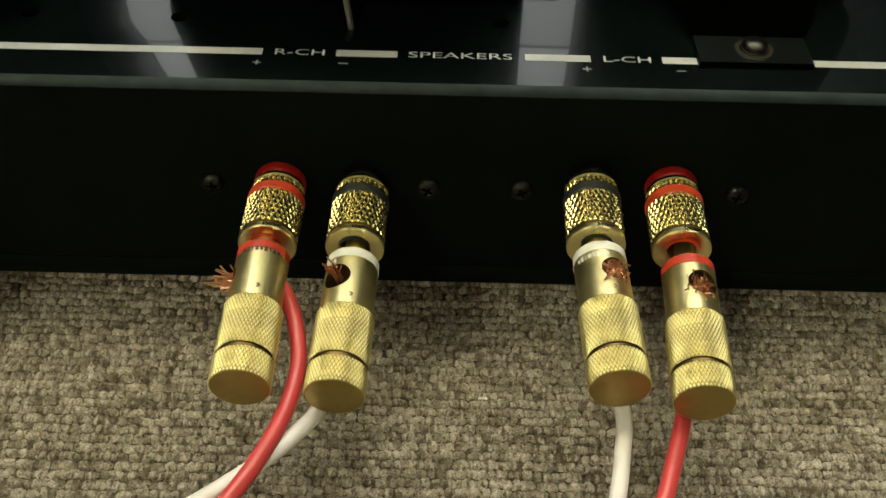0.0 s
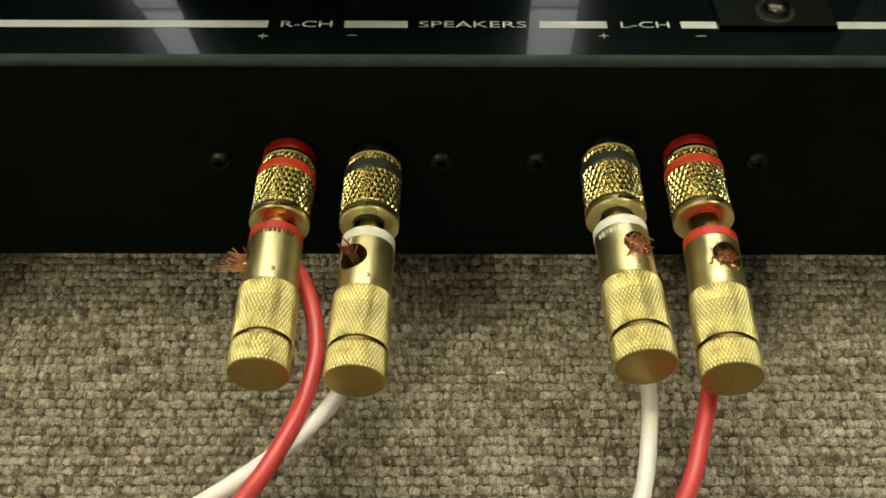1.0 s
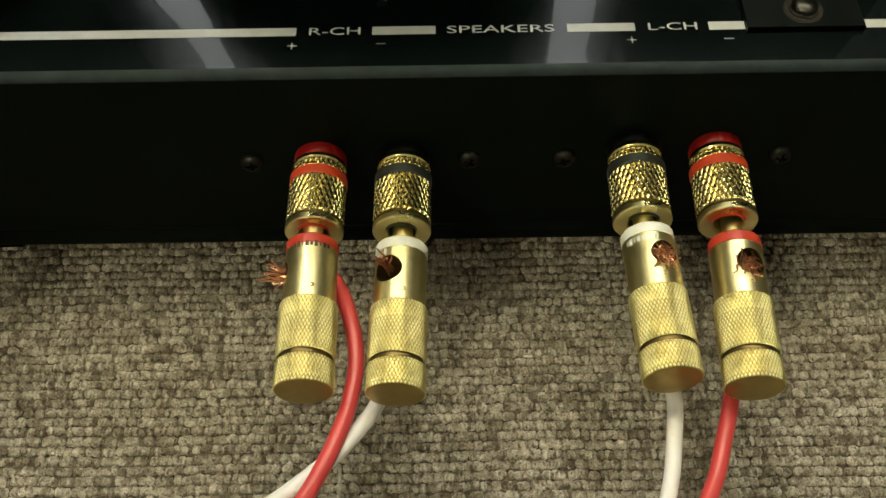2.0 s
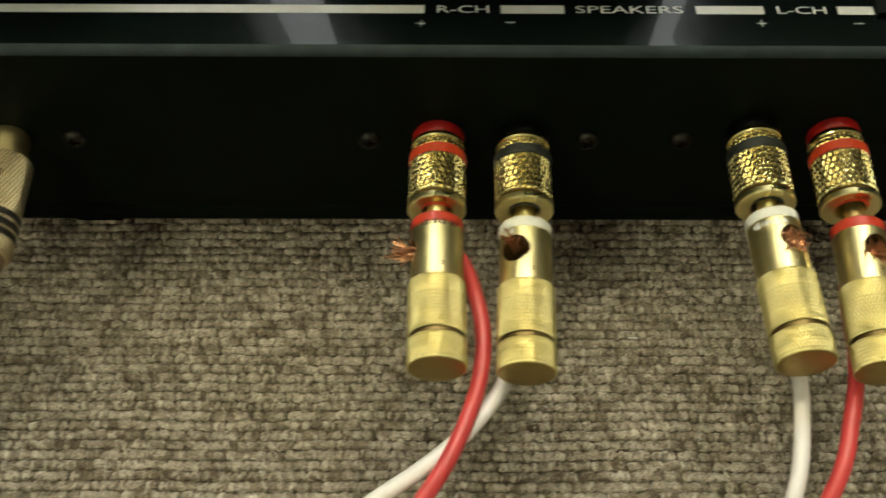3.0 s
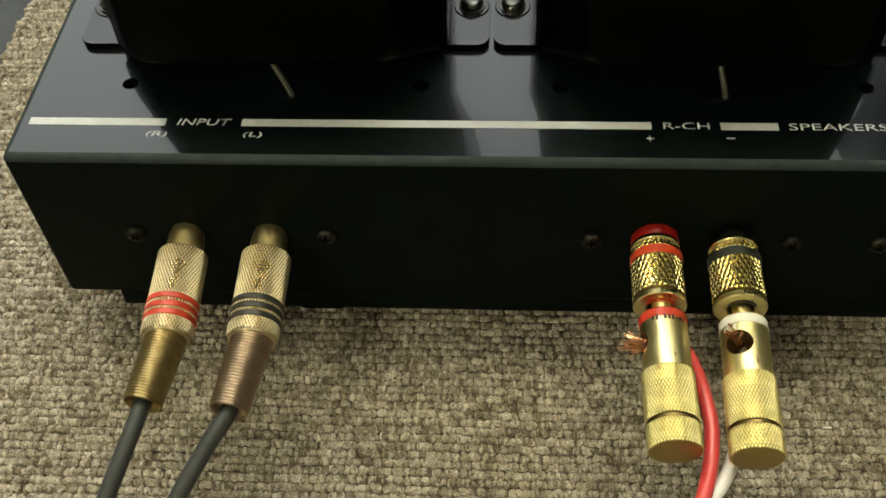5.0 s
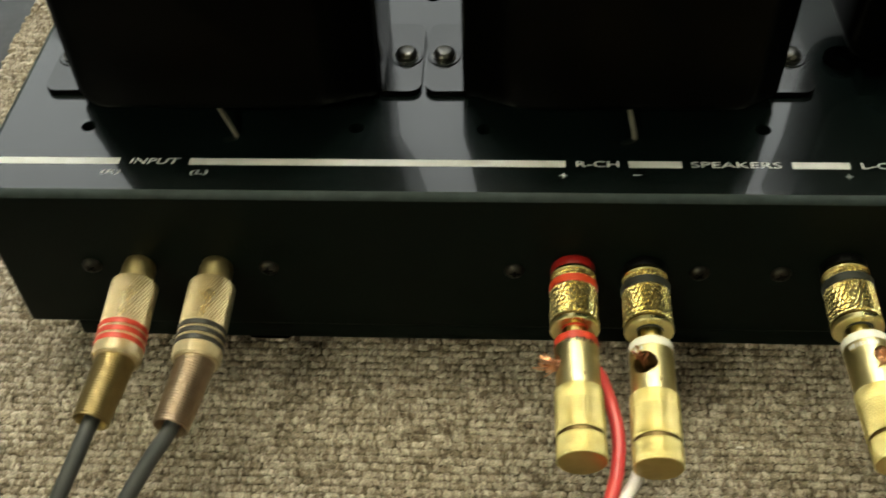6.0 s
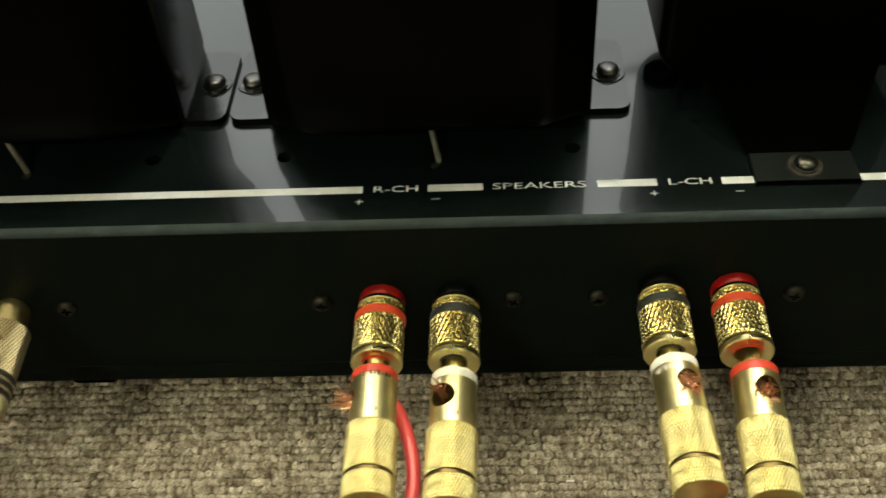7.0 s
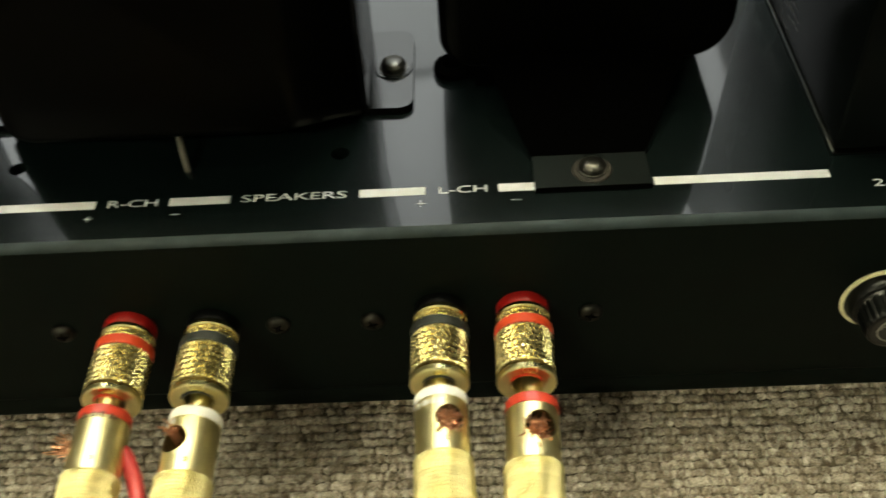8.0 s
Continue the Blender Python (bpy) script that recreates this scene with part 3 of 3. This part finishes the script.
def rounded_plate(x0, x1, y0, y1, z0, z1, corners, r=3.0):
    """A flat plate whose named corners (fl, fr, br, bl) are rounded."""
    bm = bmesh.new()
    loop = []
    for cx, cy, sx, sy, key in ((x0, y0, 1, 1, "fl"), (x1, y0, -1, 1, "fr"), (x1, y1, -1, -1, "br"), (x0, y1, 1, -1, "bl")):
        if key in corners:
            ox, oy = cx + sx * r, cy + sy * r
            start = {"fl": 180, "fr": 270, "br": 0, "bl": 90}[key]
            for k in range(7):
                t = radians(start + 90 * k / 6)
                loop.append((ox + r * math.cos(t), oy + r * math.sin(t)))
        else:
            loop.append((cx, cy))
    low, high = [bm.verts.new((x, y, z0)) for x, y in loop], [bm.verts.new((x, y, z1)) for x, y in loop]
    bm.faces.new(low[::-1])
    bm.faces.new(high)
    for i in range(len(loop)):
        j = (i + 1) % len(loop)
        bm.faces.new((low[i], low[j], high[j], high[i]))
    top_edges = [e for e in bm.edges if all(v.co.z > (z0 + z1) / 2 for v in e.verts)]
    bmesh.ops.bevel(bm, geom=top_edges, offset=0.12, segments=1, profile=0.5, affect="EDGES")
    bmesh.ops.recalc_face_normals(bm, faces=bm.faces)
    # sides take near-black enamel, painting the shadow line round the plate
    for f in bm.faces:
        f.material_index = 0 if f.normal.z > 0.9 else 1
    return bm


def bell_cover(x, half, y_root, y_face, z0, z1, face_half, lift, top_drop):
    """A pressed end cover: a rectangle at the core that narrows to a smaller, raised face."""
    bm = bmesh.new()
    def ring(y, h, a, b, r):
        pts = []
        for sx, sz in ((-1, -1), (1, -1), (1, 1), (-1, 1)):
            cx, cz = x + sx * (h - r), (a + r if sz < 0 else b - r)
            start = {(-1, -1): 180, (1, -1): 270, (1, 1): 0, (-1, 1): 90}[(sx, sz)]
            for k in range(5):
                t = radians(start + 90 * k / 4)
                pts.append(bm.verts.new((cx + r * math.cos(t), y, cz + r * math.sin(t))))
        return pts
    s = 1 if y_face < y_root else -1
    rows = [ring(y_root, half, z0, z1, 2.0), ring(y_root - s * 3.0, half, z0, z1, 2.0), ring(y_root - s * 3.6, half - 0.6, z0 + 0.6, z1 - 0.6, 2.5),
            ring(y_face + s * 1.5, face_half + 0.8, z0 + lift - 0.8, z1 - top_drop + 0.8, 5.0), ring(y_face, face_half - 1.2, z0 + lift + 1.2, z1 - top_drop - 1.2, 5.0)]
    for a, b in zip(rows, rows[1:]):
        for i in range(len(a)):
            j = (i + 1) % len(a)
            bm.faces.new((a[i], a[j], b[j], b[i]))
    bm.faces.new(rows[-1])
    bmesh.ops.recalc_face_normals(bm, faces=bm.faces)
    return bm


def output_transformer(x, tip_x, lean):
    z0, z1 = TOP + 0.3, TOP + 88
    core = part("output_transformer", boxed(x - 40.8, x + 40.8, 38.6, 67.6, z0, z1, bevel=0.6), CORE, amp, "black laminated output transformer with pressed end covers")
    part("front_cover", bell_cover(x, 40.0, 38.8, 17.1, z0 + 1.2, z1 - 1.2, 29.5, 11.0, 11.0), BELL, core, "black pressed steel end cover", sharp=50)
    part("rear_cover", bell_cover(x, 40.0, 67.4, 79.6, z0 + 1.2, z1 - 1.2, 29.5, 11.0, 11.0), BELL, core, "black pressed steel end cover", sharp=50)
    for side in (-1, 1):
        xa, xb = sorted((x + side * 40.0, x + side * 50.8))
        keys = ("fl", "bl") if side < 0 else ("fr", "br")
        part("mounting_flange", rounded_plate(xa, xb, 37.8, 68.1, TOP + 0.1, TOP + 1.7, keys), (PLATE, BELL), core, "grey steel mounting flange")
        bolt(x + side * 46.2, 52.6, TOP + 1.6, core)
        # through-bolt ends on the core corners
        part("clamp_bolt", lathe([(0, 0), (0, 2.2), (1.6, 2.2), (2.0, 1.8), (2.0, 0)], 6), SCREW, core, "zinc clamp bolt", m=along((x + side * 36.5, 37.6, z0 + 4.5), (x + side * 36.5, 36.6, z0 + 4.5)))
    wy = 21.8
    part("lead_wire", tube([(tip_x + 0.3, wy, TOP - 4), (tip_x, wy, TOP + 0.5), (tip_x - lean * 0.45, wy + 5.5, TOP + 7), (tip_x - lean, wy + 12, TOP + 15)], 0.72, 10), WIRE, core, "cream lead wire")
    return core


output_transformer(-75.9, -71.6, 12)
output_transformer(26.8, 29.6, 4)


def choke(x):
    bm = bmesh.new()
    # rounded can, set back from the panel edge
    half, ya, yb, za, zb = 32.2, 45.0, 74.0, TOP + 5.4, TOP + 92.0
    rows = []
    for y, inset in ((ya, 2.2), (ya + 0.7, 0.8), (ya + 2.2, 0.0), (yb - 2.2, 0.0), (yb - 0.7, 0.8), (yb, 2.2)):
        ring = []
        for sx, sz in ((-1, -1), (1, -1), (1, 1), (-1, 1)):
            h, a, b, rr = half - inset, za + inset, zb - inset, (10.0 if sx > 0 else 8.0) - inset
            cx, cz = x + sx * (h - rr), (a + rr if sz < 0 else b - rr)
            start = {(-1, -1): 180, (1, -1): 270, (1, 1): 0, (-1, 1): 90}[(sx, sz)]
            for k in range(9):
                t = radians(start + 90 * k / 8)
                ring.append(bm.verts.new((cx + rr * math.cos(t), y, cz + rr * math.sin(t))))
        rows.append(ring)
    for a, b in zip(rows, rows[1:]):
        for i in range(len(a)):
            j = (i + 1) % len(a)
            bm.faces.new((a[i], a[j], b[j], b[i]))
    bm.faces.new(rows[0][::-1])
    bm.faces.new(rows[-1])
    bmesh.ops.recalc_face_normals(bm, faces=bm.faces)
    can = part("choke", bm, BELL, amp, "black rounded power choke on an angle bracket", sharp=50)
    part("foot_bracket", rounded_plate(102.7, 126.3, 9.6, 19.6, TOP + 0.08, TOP + 1.4, ()), (FOOTPLATE, BELL), can, "grey steel bracket foot")
    # sloping plate widened to stand for the choke's black reflection on the deck
    bm = bmesh.new()
    low = [(102.7, 19.4, TOP + 0.4), (126.3, 19.4, TOP + 0.4), (126.3, 20.8, TOP + 0.4), (102.7, 20.8, TOP + 0.4)]
    high = [(93.5, 45.4, TOP + 9.0), (139.0, 45.4, TOP + 9.0), (139.0, 46.8, TOP + 9.0), (93.5, 46.8, TOP + 9.0)]
    low, high = [bm.verts.new(q) for q in low], [bm.verts.new(q) for q in high]
    bm.faces.new(low[::-1])
    bm.faces.new(high)
    for k in range(4):
        bm.faces.new((low[k], low[(k + 1) % 4], high[(k + 1) % 4], high[k]))
    bmesh.ops.bevel(bm, geom=list(bm.edges), offset=0.3, segments=2, profile=0.5, affect="EDGES")
    part("upright_bracket", bm, RUBBER, can, "black sloping bracket, covering the deck as the choke's dark reflection")
    bolt(114.7, 14.4, TOP + 1.3, can, "bracket_bolt", r=2.6)
    part("grommet", lathe([(0, 2.2), (0, 4.4), (0.8, 4.8), (2.0, 4.6), (2.6, 3.6), (2.4, 2.4), (0.5, 2.2)], 32), RUBBER, can, "black rubber grommet", m=Matrix.Translation((87.0 * MM, 52.8 * MM, TOP * MM)))
    part("clip", boxed(91.5, 96.5, 46, 60, TOP, TOP + 8, bevel=0.8), RUBBER, can, "black clamp")
    return can


choke(116.4)


def power_cover():
    z0 = TOP + 0.6
    can = part("power_cover", boxed(164.8, 284, 17.6, 91, z0, TOP + 105, bevel=1.0, segments=3), COVER, amp, "scratched black mains transformer cover")
    part("edge_flange", boxed(164.4, 284.4, 17.2, 91.4, TOP + 0.05, TOP + 0.6, bevel=0.2), BELL, can, "black lower edge")
    # thin added strip that draws the highlight of the lower edge
    part("edge_highlight", boxed(164.3, 164.75, 17.6, 90.6, TOP + 0.62, TOP + 0.92, bevel=0.1), EDGESHINE, can, "bright strip drawn as the lower edge highlight")
    bm = bmesh.new()
    rng = random.Random(5)
    for k in range(34):
        y, z = rng.uniform(52, 80), TOP + rng.gauss(8.0, 3.0) if k < 24 else TOP + rng.uniform(4, 40)
        ln = rng.uniform(2, 10)
        box(bm, 164.74, 164.80, y, y + ln, max(z, TOP + 3), max(z, TOP + 3) + rng.uniform(0.08, 0.25))
    part("scratches", bm, SCREW, can, "fine bright scratches", smooth=False)
    return can


power_cover()


# ---------------------------------------------------------------- banana plugs
def strands(rng, start, aim, count, length, spread, curl, r=0.15, bundle=0.55):
    bm = bmesh.new()
    start, aim = Vector(start), Vector(aim).normalized()
    for k in range(count):
        j = Vector([rng.gauss(0, 1) for _ in range(3)])
        d = (aim + j * spread).normalized()
        p0 = start + Vector([rng.gauss(0, bundle) for _ in range(3)])
        ln = length * rng.uniform(0.65, 1.1)
        bend = Vector([rng.gauss(0, curl) for _ in range(3)])
        tube([p0 - aim * 1.5, p0, p0 + d * ln * 0.5 + bend * 0.5, p0 + d * ln + bend * 1.2], r, 5, 4, bm)
    return bm


def banana_plug(start, end, paint, paint_name, hole_angle, seed, cable_points, cable_mat, cable_name, aim, strand_length, spread, curl, count, bars, hole=2.6, shift=(0, 0, 0), bundle=0.55):
    """hole_angle: degrees of the side hole round the axis, 0 to the right and 90 upward."""
    rng = random.Random(seed)
    at = along(start, end) @ Matrix.Scale(1.03, 4)
    plug = thing("banana_plug", f"brass banana plug with {paint_name} collar and frayed copper strands", "banana plug", "speaker plugs", m=at)
    ca, sa = math.cos(radians(hole_angle)), math.sin(radians(hole_angle))
    part("pin", lathe([(-11, 0), (-11, 1.2), (-10, 1.9), (-4, 2.1), (-2.0, 1.95), (-1.3, 1.95), (-1.2, 2.25), (-0.7, 2.3), (-0.6, 2.0), (0.4, 2.0), (0.4, 0)], 32), LIP, plug, "pale gold contact pin")
    part("collar", lathe([(0, 0), (0, 4.2), (0.25, 4.85), (0.6, 5.12), (2.6, 5.17), (2.65, 5.0), (2.65, 0)], 64), paint, plug, f"{paint_name} painted collar")
    barrel = lathe([(2.65, 0), (2.65, 5.1), (14.4, 5.1), (14.4, 0)], 96)
    cut = lathe([(-1.5, 0), (-1.5, hole), (9, hole), (9, 0)], 40)
    turn = Matrix(((-sa, 0, ca), (ca, 0, sa), (0, 1, 0))).to_4x4()
    bmesh.ops.transform(cut, matrix=Matrix.Translation((0, 0, 7.4)) @ turn, verts=cut.verts)
    barrel = carve(barrel, cut)
    for f in barrel.faces:
        mid = f.calc_center_median()
        # hole walls take the dark brass, painting the shade inside
        f.material_index = 1 if mid.xy.length < 4.7 and 3 < mid.z < 14 else 0
    part("barrel", barrel, (BRASS, GROOVE), plug, "satin brass barrel with a cable hole", sharp=30)
    part("knurled_sleeve", knurl(14.2, 25.2, 5.55, 48, 1.42, 0.18, per=8, flat=0.5), (BRASSKNURL, BRASSSHADE), plug, "diamond-knurled brass sleeve", smooth=False)
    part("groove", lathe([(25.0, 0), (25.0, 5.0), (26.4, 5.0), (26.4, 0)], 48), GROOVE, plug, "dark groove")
    part("knurled_cap", knurl(26.2, 31.5, 5.55, 48, 1.42, 0.18, per=8, flat=0.5, chamfer=0.08), (BRASSKNURL, BRASSSHADE), plug, "diamond-knurled brass cap", smooth=False)
    part("end_face", lathe([(31.1, 5.25), (31.5, 5.3), (31.62, 5.15), (31.66, 5.0), (31.66, 0)], 64), BRASSEND, plug, "flat brushed end face")
    # small dimple mark on the barrel
    part("setting_mark", lathe([(-0.06, 0), (-0.06, 0.5), (0.04, 0.5), (0.04, 0.3), (-0.04, 0.0)], 16), GROOVE, plug, m=Matrix.Translation((1.0 * MM, 5.0 * MM, 12.0 * MM)) @ pose(0, 0, 0, -90, 0, 0))
    hole_at = (ca * 3.4 + shift[0], sa * 3.4 + shift[1], 7.4 + shift[2])
    part("copper_braid", strands(rng, hole_at, aim, count, strand_length, spread, curl, bundle=bundle), COPPER, plug, "frayed bare copper strands")
    if bars:
        bm = bmesh.new()
        for k in range(bars[0]):
            a = radians(bars[1] - k * 9.5)
            n, w = Vector((math.cos(a), math.sin(a), 0)), Vector((-math.sin(a), math.cos(a), 0))
            h, half = (0.48, 0.66, 0.48, 0.56)[(k * 5) % 4], (0.27, 0.33, 0.12, 0.3)[(k * 3) % 4]
            vs = [bm.verts.new(n * 5.2 + w * ww + Vector((0, 0, bars[2] + ss))) for ss, ww in ((-h, -half), (h, -half), (h, half), (-h, half))]
            bm.faces.new(vs)
        part("printed_mark", bm, LETTER if paint is REDPAINT else WHITEPAINT, plug, "small printed mark", smooth=False)
    inv = at.inverted()
    local = [inv @ (Vector(p) * MM) / MM for p in cable_points]
    part("cable", tube(local, 1.58 if cable_mat is REDCABLE else 1.5, 16, 10), cable_mat, plug, cable_name)
    return plug


banana_plug((14.7, -23.0, 41.4), (14.8, -55.1, 39.7), REDPAINT, "red", 172, 3,
            [(14.7, -29.8, 40.8), (18.4, -30.4, 40.4), (20.6, -32.8, 38.6), (22.6, -38, 36.4), (23.8, -45, 35), (23.4, -52, 34.2), (21.6, -59.5, 33.6), (18.2, -68, 33), (13, -76.5, 31.5), (0, -92, 26), (-24, -112, 13), (-52, -126, 3.2), (-110, -146, 2.0), (-190, -160, 1.9)],
            REDCABLE, "red insulated speaker cable", (-1, 0.12, -0.1), 4.6, 0.3, 0.8, 44, (9, 122, 2.9))
banana_plug((32.7, -22.9, 39.8), (31.75, -54.9, 37.6), WHITEPAINT, "white", 118, 11,
            [(33.2, -29.6, 38.0), (33.0, -30.0, 33.0), (32.6, -34, 30.0), (31.2, -44, 29.2), (28.0, -53, 30.0), (24.6, -59, 31), (19.6, -65.2, 31.5), (12, -71.5, 31), (0, -79, 28), (-22, -94, 20), (-50, -110, 7), (-85, -123, 2.2), (-160, -142, 1.9)],
            WHITECABLE, "white insulated speaker cable", (-0.5, 0.8, -0.5), 1.9, 0.4, 0.35, 16, (4, 152, 3.6), hole=2.85, shift=(-1.35, 0.5, -2.2))
banana_plug((82.0, -22.8, 42.9), (83.05, -54.7, 41.9), WHITEPAINT, "white", 68, 23,
            [(81.6, -29, 38.5), (81.8, -29.6, 34.5), (82.8, -35, 31.8), (84.6, -45, 30.8), (85.5, -53, 30.6), (84.5, -61, 30), (82.5, -71, 28.4), (78, -85, 22), (76, -104, 10), (70, -122, 2.4), (60, -170, 1.9)],
            WHITECABLE, "white insulated speaker cable", (0.15, 0.5, 0.7), 1.1, 0.7, 0.5, 150, (8, 150, 3.9), hole=2.75, shift=(0.1, 1.25, 0.9), bundle=0.85)
banana_plug((100.1, -23.2, 40.5), (98.7, -55.4, 38.8), REDPAINT, "red", 71, 31,
            [(99.2, -29, 38.5), (99.0, -29.6, 34), (98.8, -35, 31), (98.4, -45, 30), (96.7, -53, 30.2), (94.1, -61, 29.6), (90.4, -71, 27.8), (82, -85, 21), (74, -103, 9), (60, -120, 2.4), (30, -165, 1.9)],
            REDCABLE, "red insulated speaker cable", (-0.05, 0.4, 1.0), 1.3, 0.6, 0.5, 140, None, hole=2.95, shift=(-0.3, 1.2, 1.2), bundle=0.85)


# ---------------------------------------------------------------- phono plugs
def phono_plug(start, joint, end, paint, paint_name, sleeve, sleeve_name, cable_points):
    at = along(start, joint)
    plug = thing("phono_plug", f"pale gold knurled phono plug with three {paint_name} bands", "phono plug", "phono plugs", m=at)
    part("contact_ring", lathe([(0.9, 3.9), (0.9, 4.35), (6.4, 4.45), (6.4, 3.0)], 40), JACK, plug, "dull brass contact ring")
    part("shell", lathe([(6.1, 3.0), (6.1, 5.3), (6.4, 5.6), (28.6, 5.6), (29.2, 5.3), (29.4, 4.6), (29.4, 3.6)], 56), SHELL, plug, "pale gold shell")
    part("knurled_front", knurl(6.3, 19.9, 6.0, 48, 1.55, 0.22, flat=0.5), (SHELL, SHELLSHADE), plug, "fine diamond knurl", smooth=False)
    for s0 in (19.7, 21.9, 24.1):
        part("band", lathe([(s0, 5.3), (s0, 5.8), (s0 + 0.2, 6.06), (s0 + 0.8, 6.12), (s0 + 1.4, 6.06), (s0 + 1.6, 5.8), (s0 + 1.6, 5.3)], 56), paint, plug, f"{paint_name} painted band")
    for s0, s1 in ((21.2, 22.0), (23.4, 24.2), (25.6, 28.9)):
        part("knurled_ring", knurl(s0, s1, 6.0, 48, 1.55, 0.22, flat=0.5), (SHELL, SHELLSHADE), plug, smooth=False)
    tail_at = at.inverted() @ along(joint, end)
    length = (Vector(end) - Vector(joint)).length
    prof, n = [(-1.5, 3.0), (-1.5, 4.6)], 25
    for k in range(n):
        step, r = (length + 0.6) / n, 4.85 - 0.5 * k / n
        s0 = -0.6 + step * k
        prof += [(s0 + step * f, r - d) for f, d in ((0.02, 0.26), (0.14, 0.09), (0.34, 0.0), (0.66, 0.0), (0.86, 0.09), (0.98, 0.26))]
    prof += [(length + 0.05, 4.0), (length - 0.1, 3.75), (length - 5, 3.7), (length - 5, 0)]
    part("strain_relief", lathe(prof, 44), sleeve, plug, sleeve_name, m=tail_at, sharp=60)
    inv = at.inverted()
    part("cable", tube([inv @ (Vector(p) * MM) / MM for p in cable_points], 1.95, 16, 10), GREYCABLE, plug, "dark grey rubber cable")
    return plug


phono_plug((-97.8, -0.5, 40.7), (-97.2, -28.8, 38.4), (-99.3, -45.8, 36.8), REDPAINT, "red", SPRINGBRASS, "ribbed brown brass strain relief",
           [(-98.4, -39, 37.5), (-99.3, -45.8, 36.7), (-101.2, -54, 34.4), (-104.2, -64, 30.2), (-107.4, -75, 24), (-111, -90, 14), (-114, -107, 5.5), (-118, -124, 2.4), (-130, -190, 2.3)])
phono_plug((-77.4, -0.5, 40.7), (-77.4, -29.3, 38.4), (-79.9, -47.1, 37.0), BLACKPAINT, "black", SPRINGCOPPER, "ribbed dull copper strain relief",
           [(-79.0, -40, 37.7), (-79.9, -47.1, 36.8), (-83.8, -54, 34.2), (-89.2, -64, 29.6), (-95.4, -76, 22.5), (-103, -92, 12), (-111, -106, 4.5), (-120, -116, 2.4), (-150, -160, 2.3)])
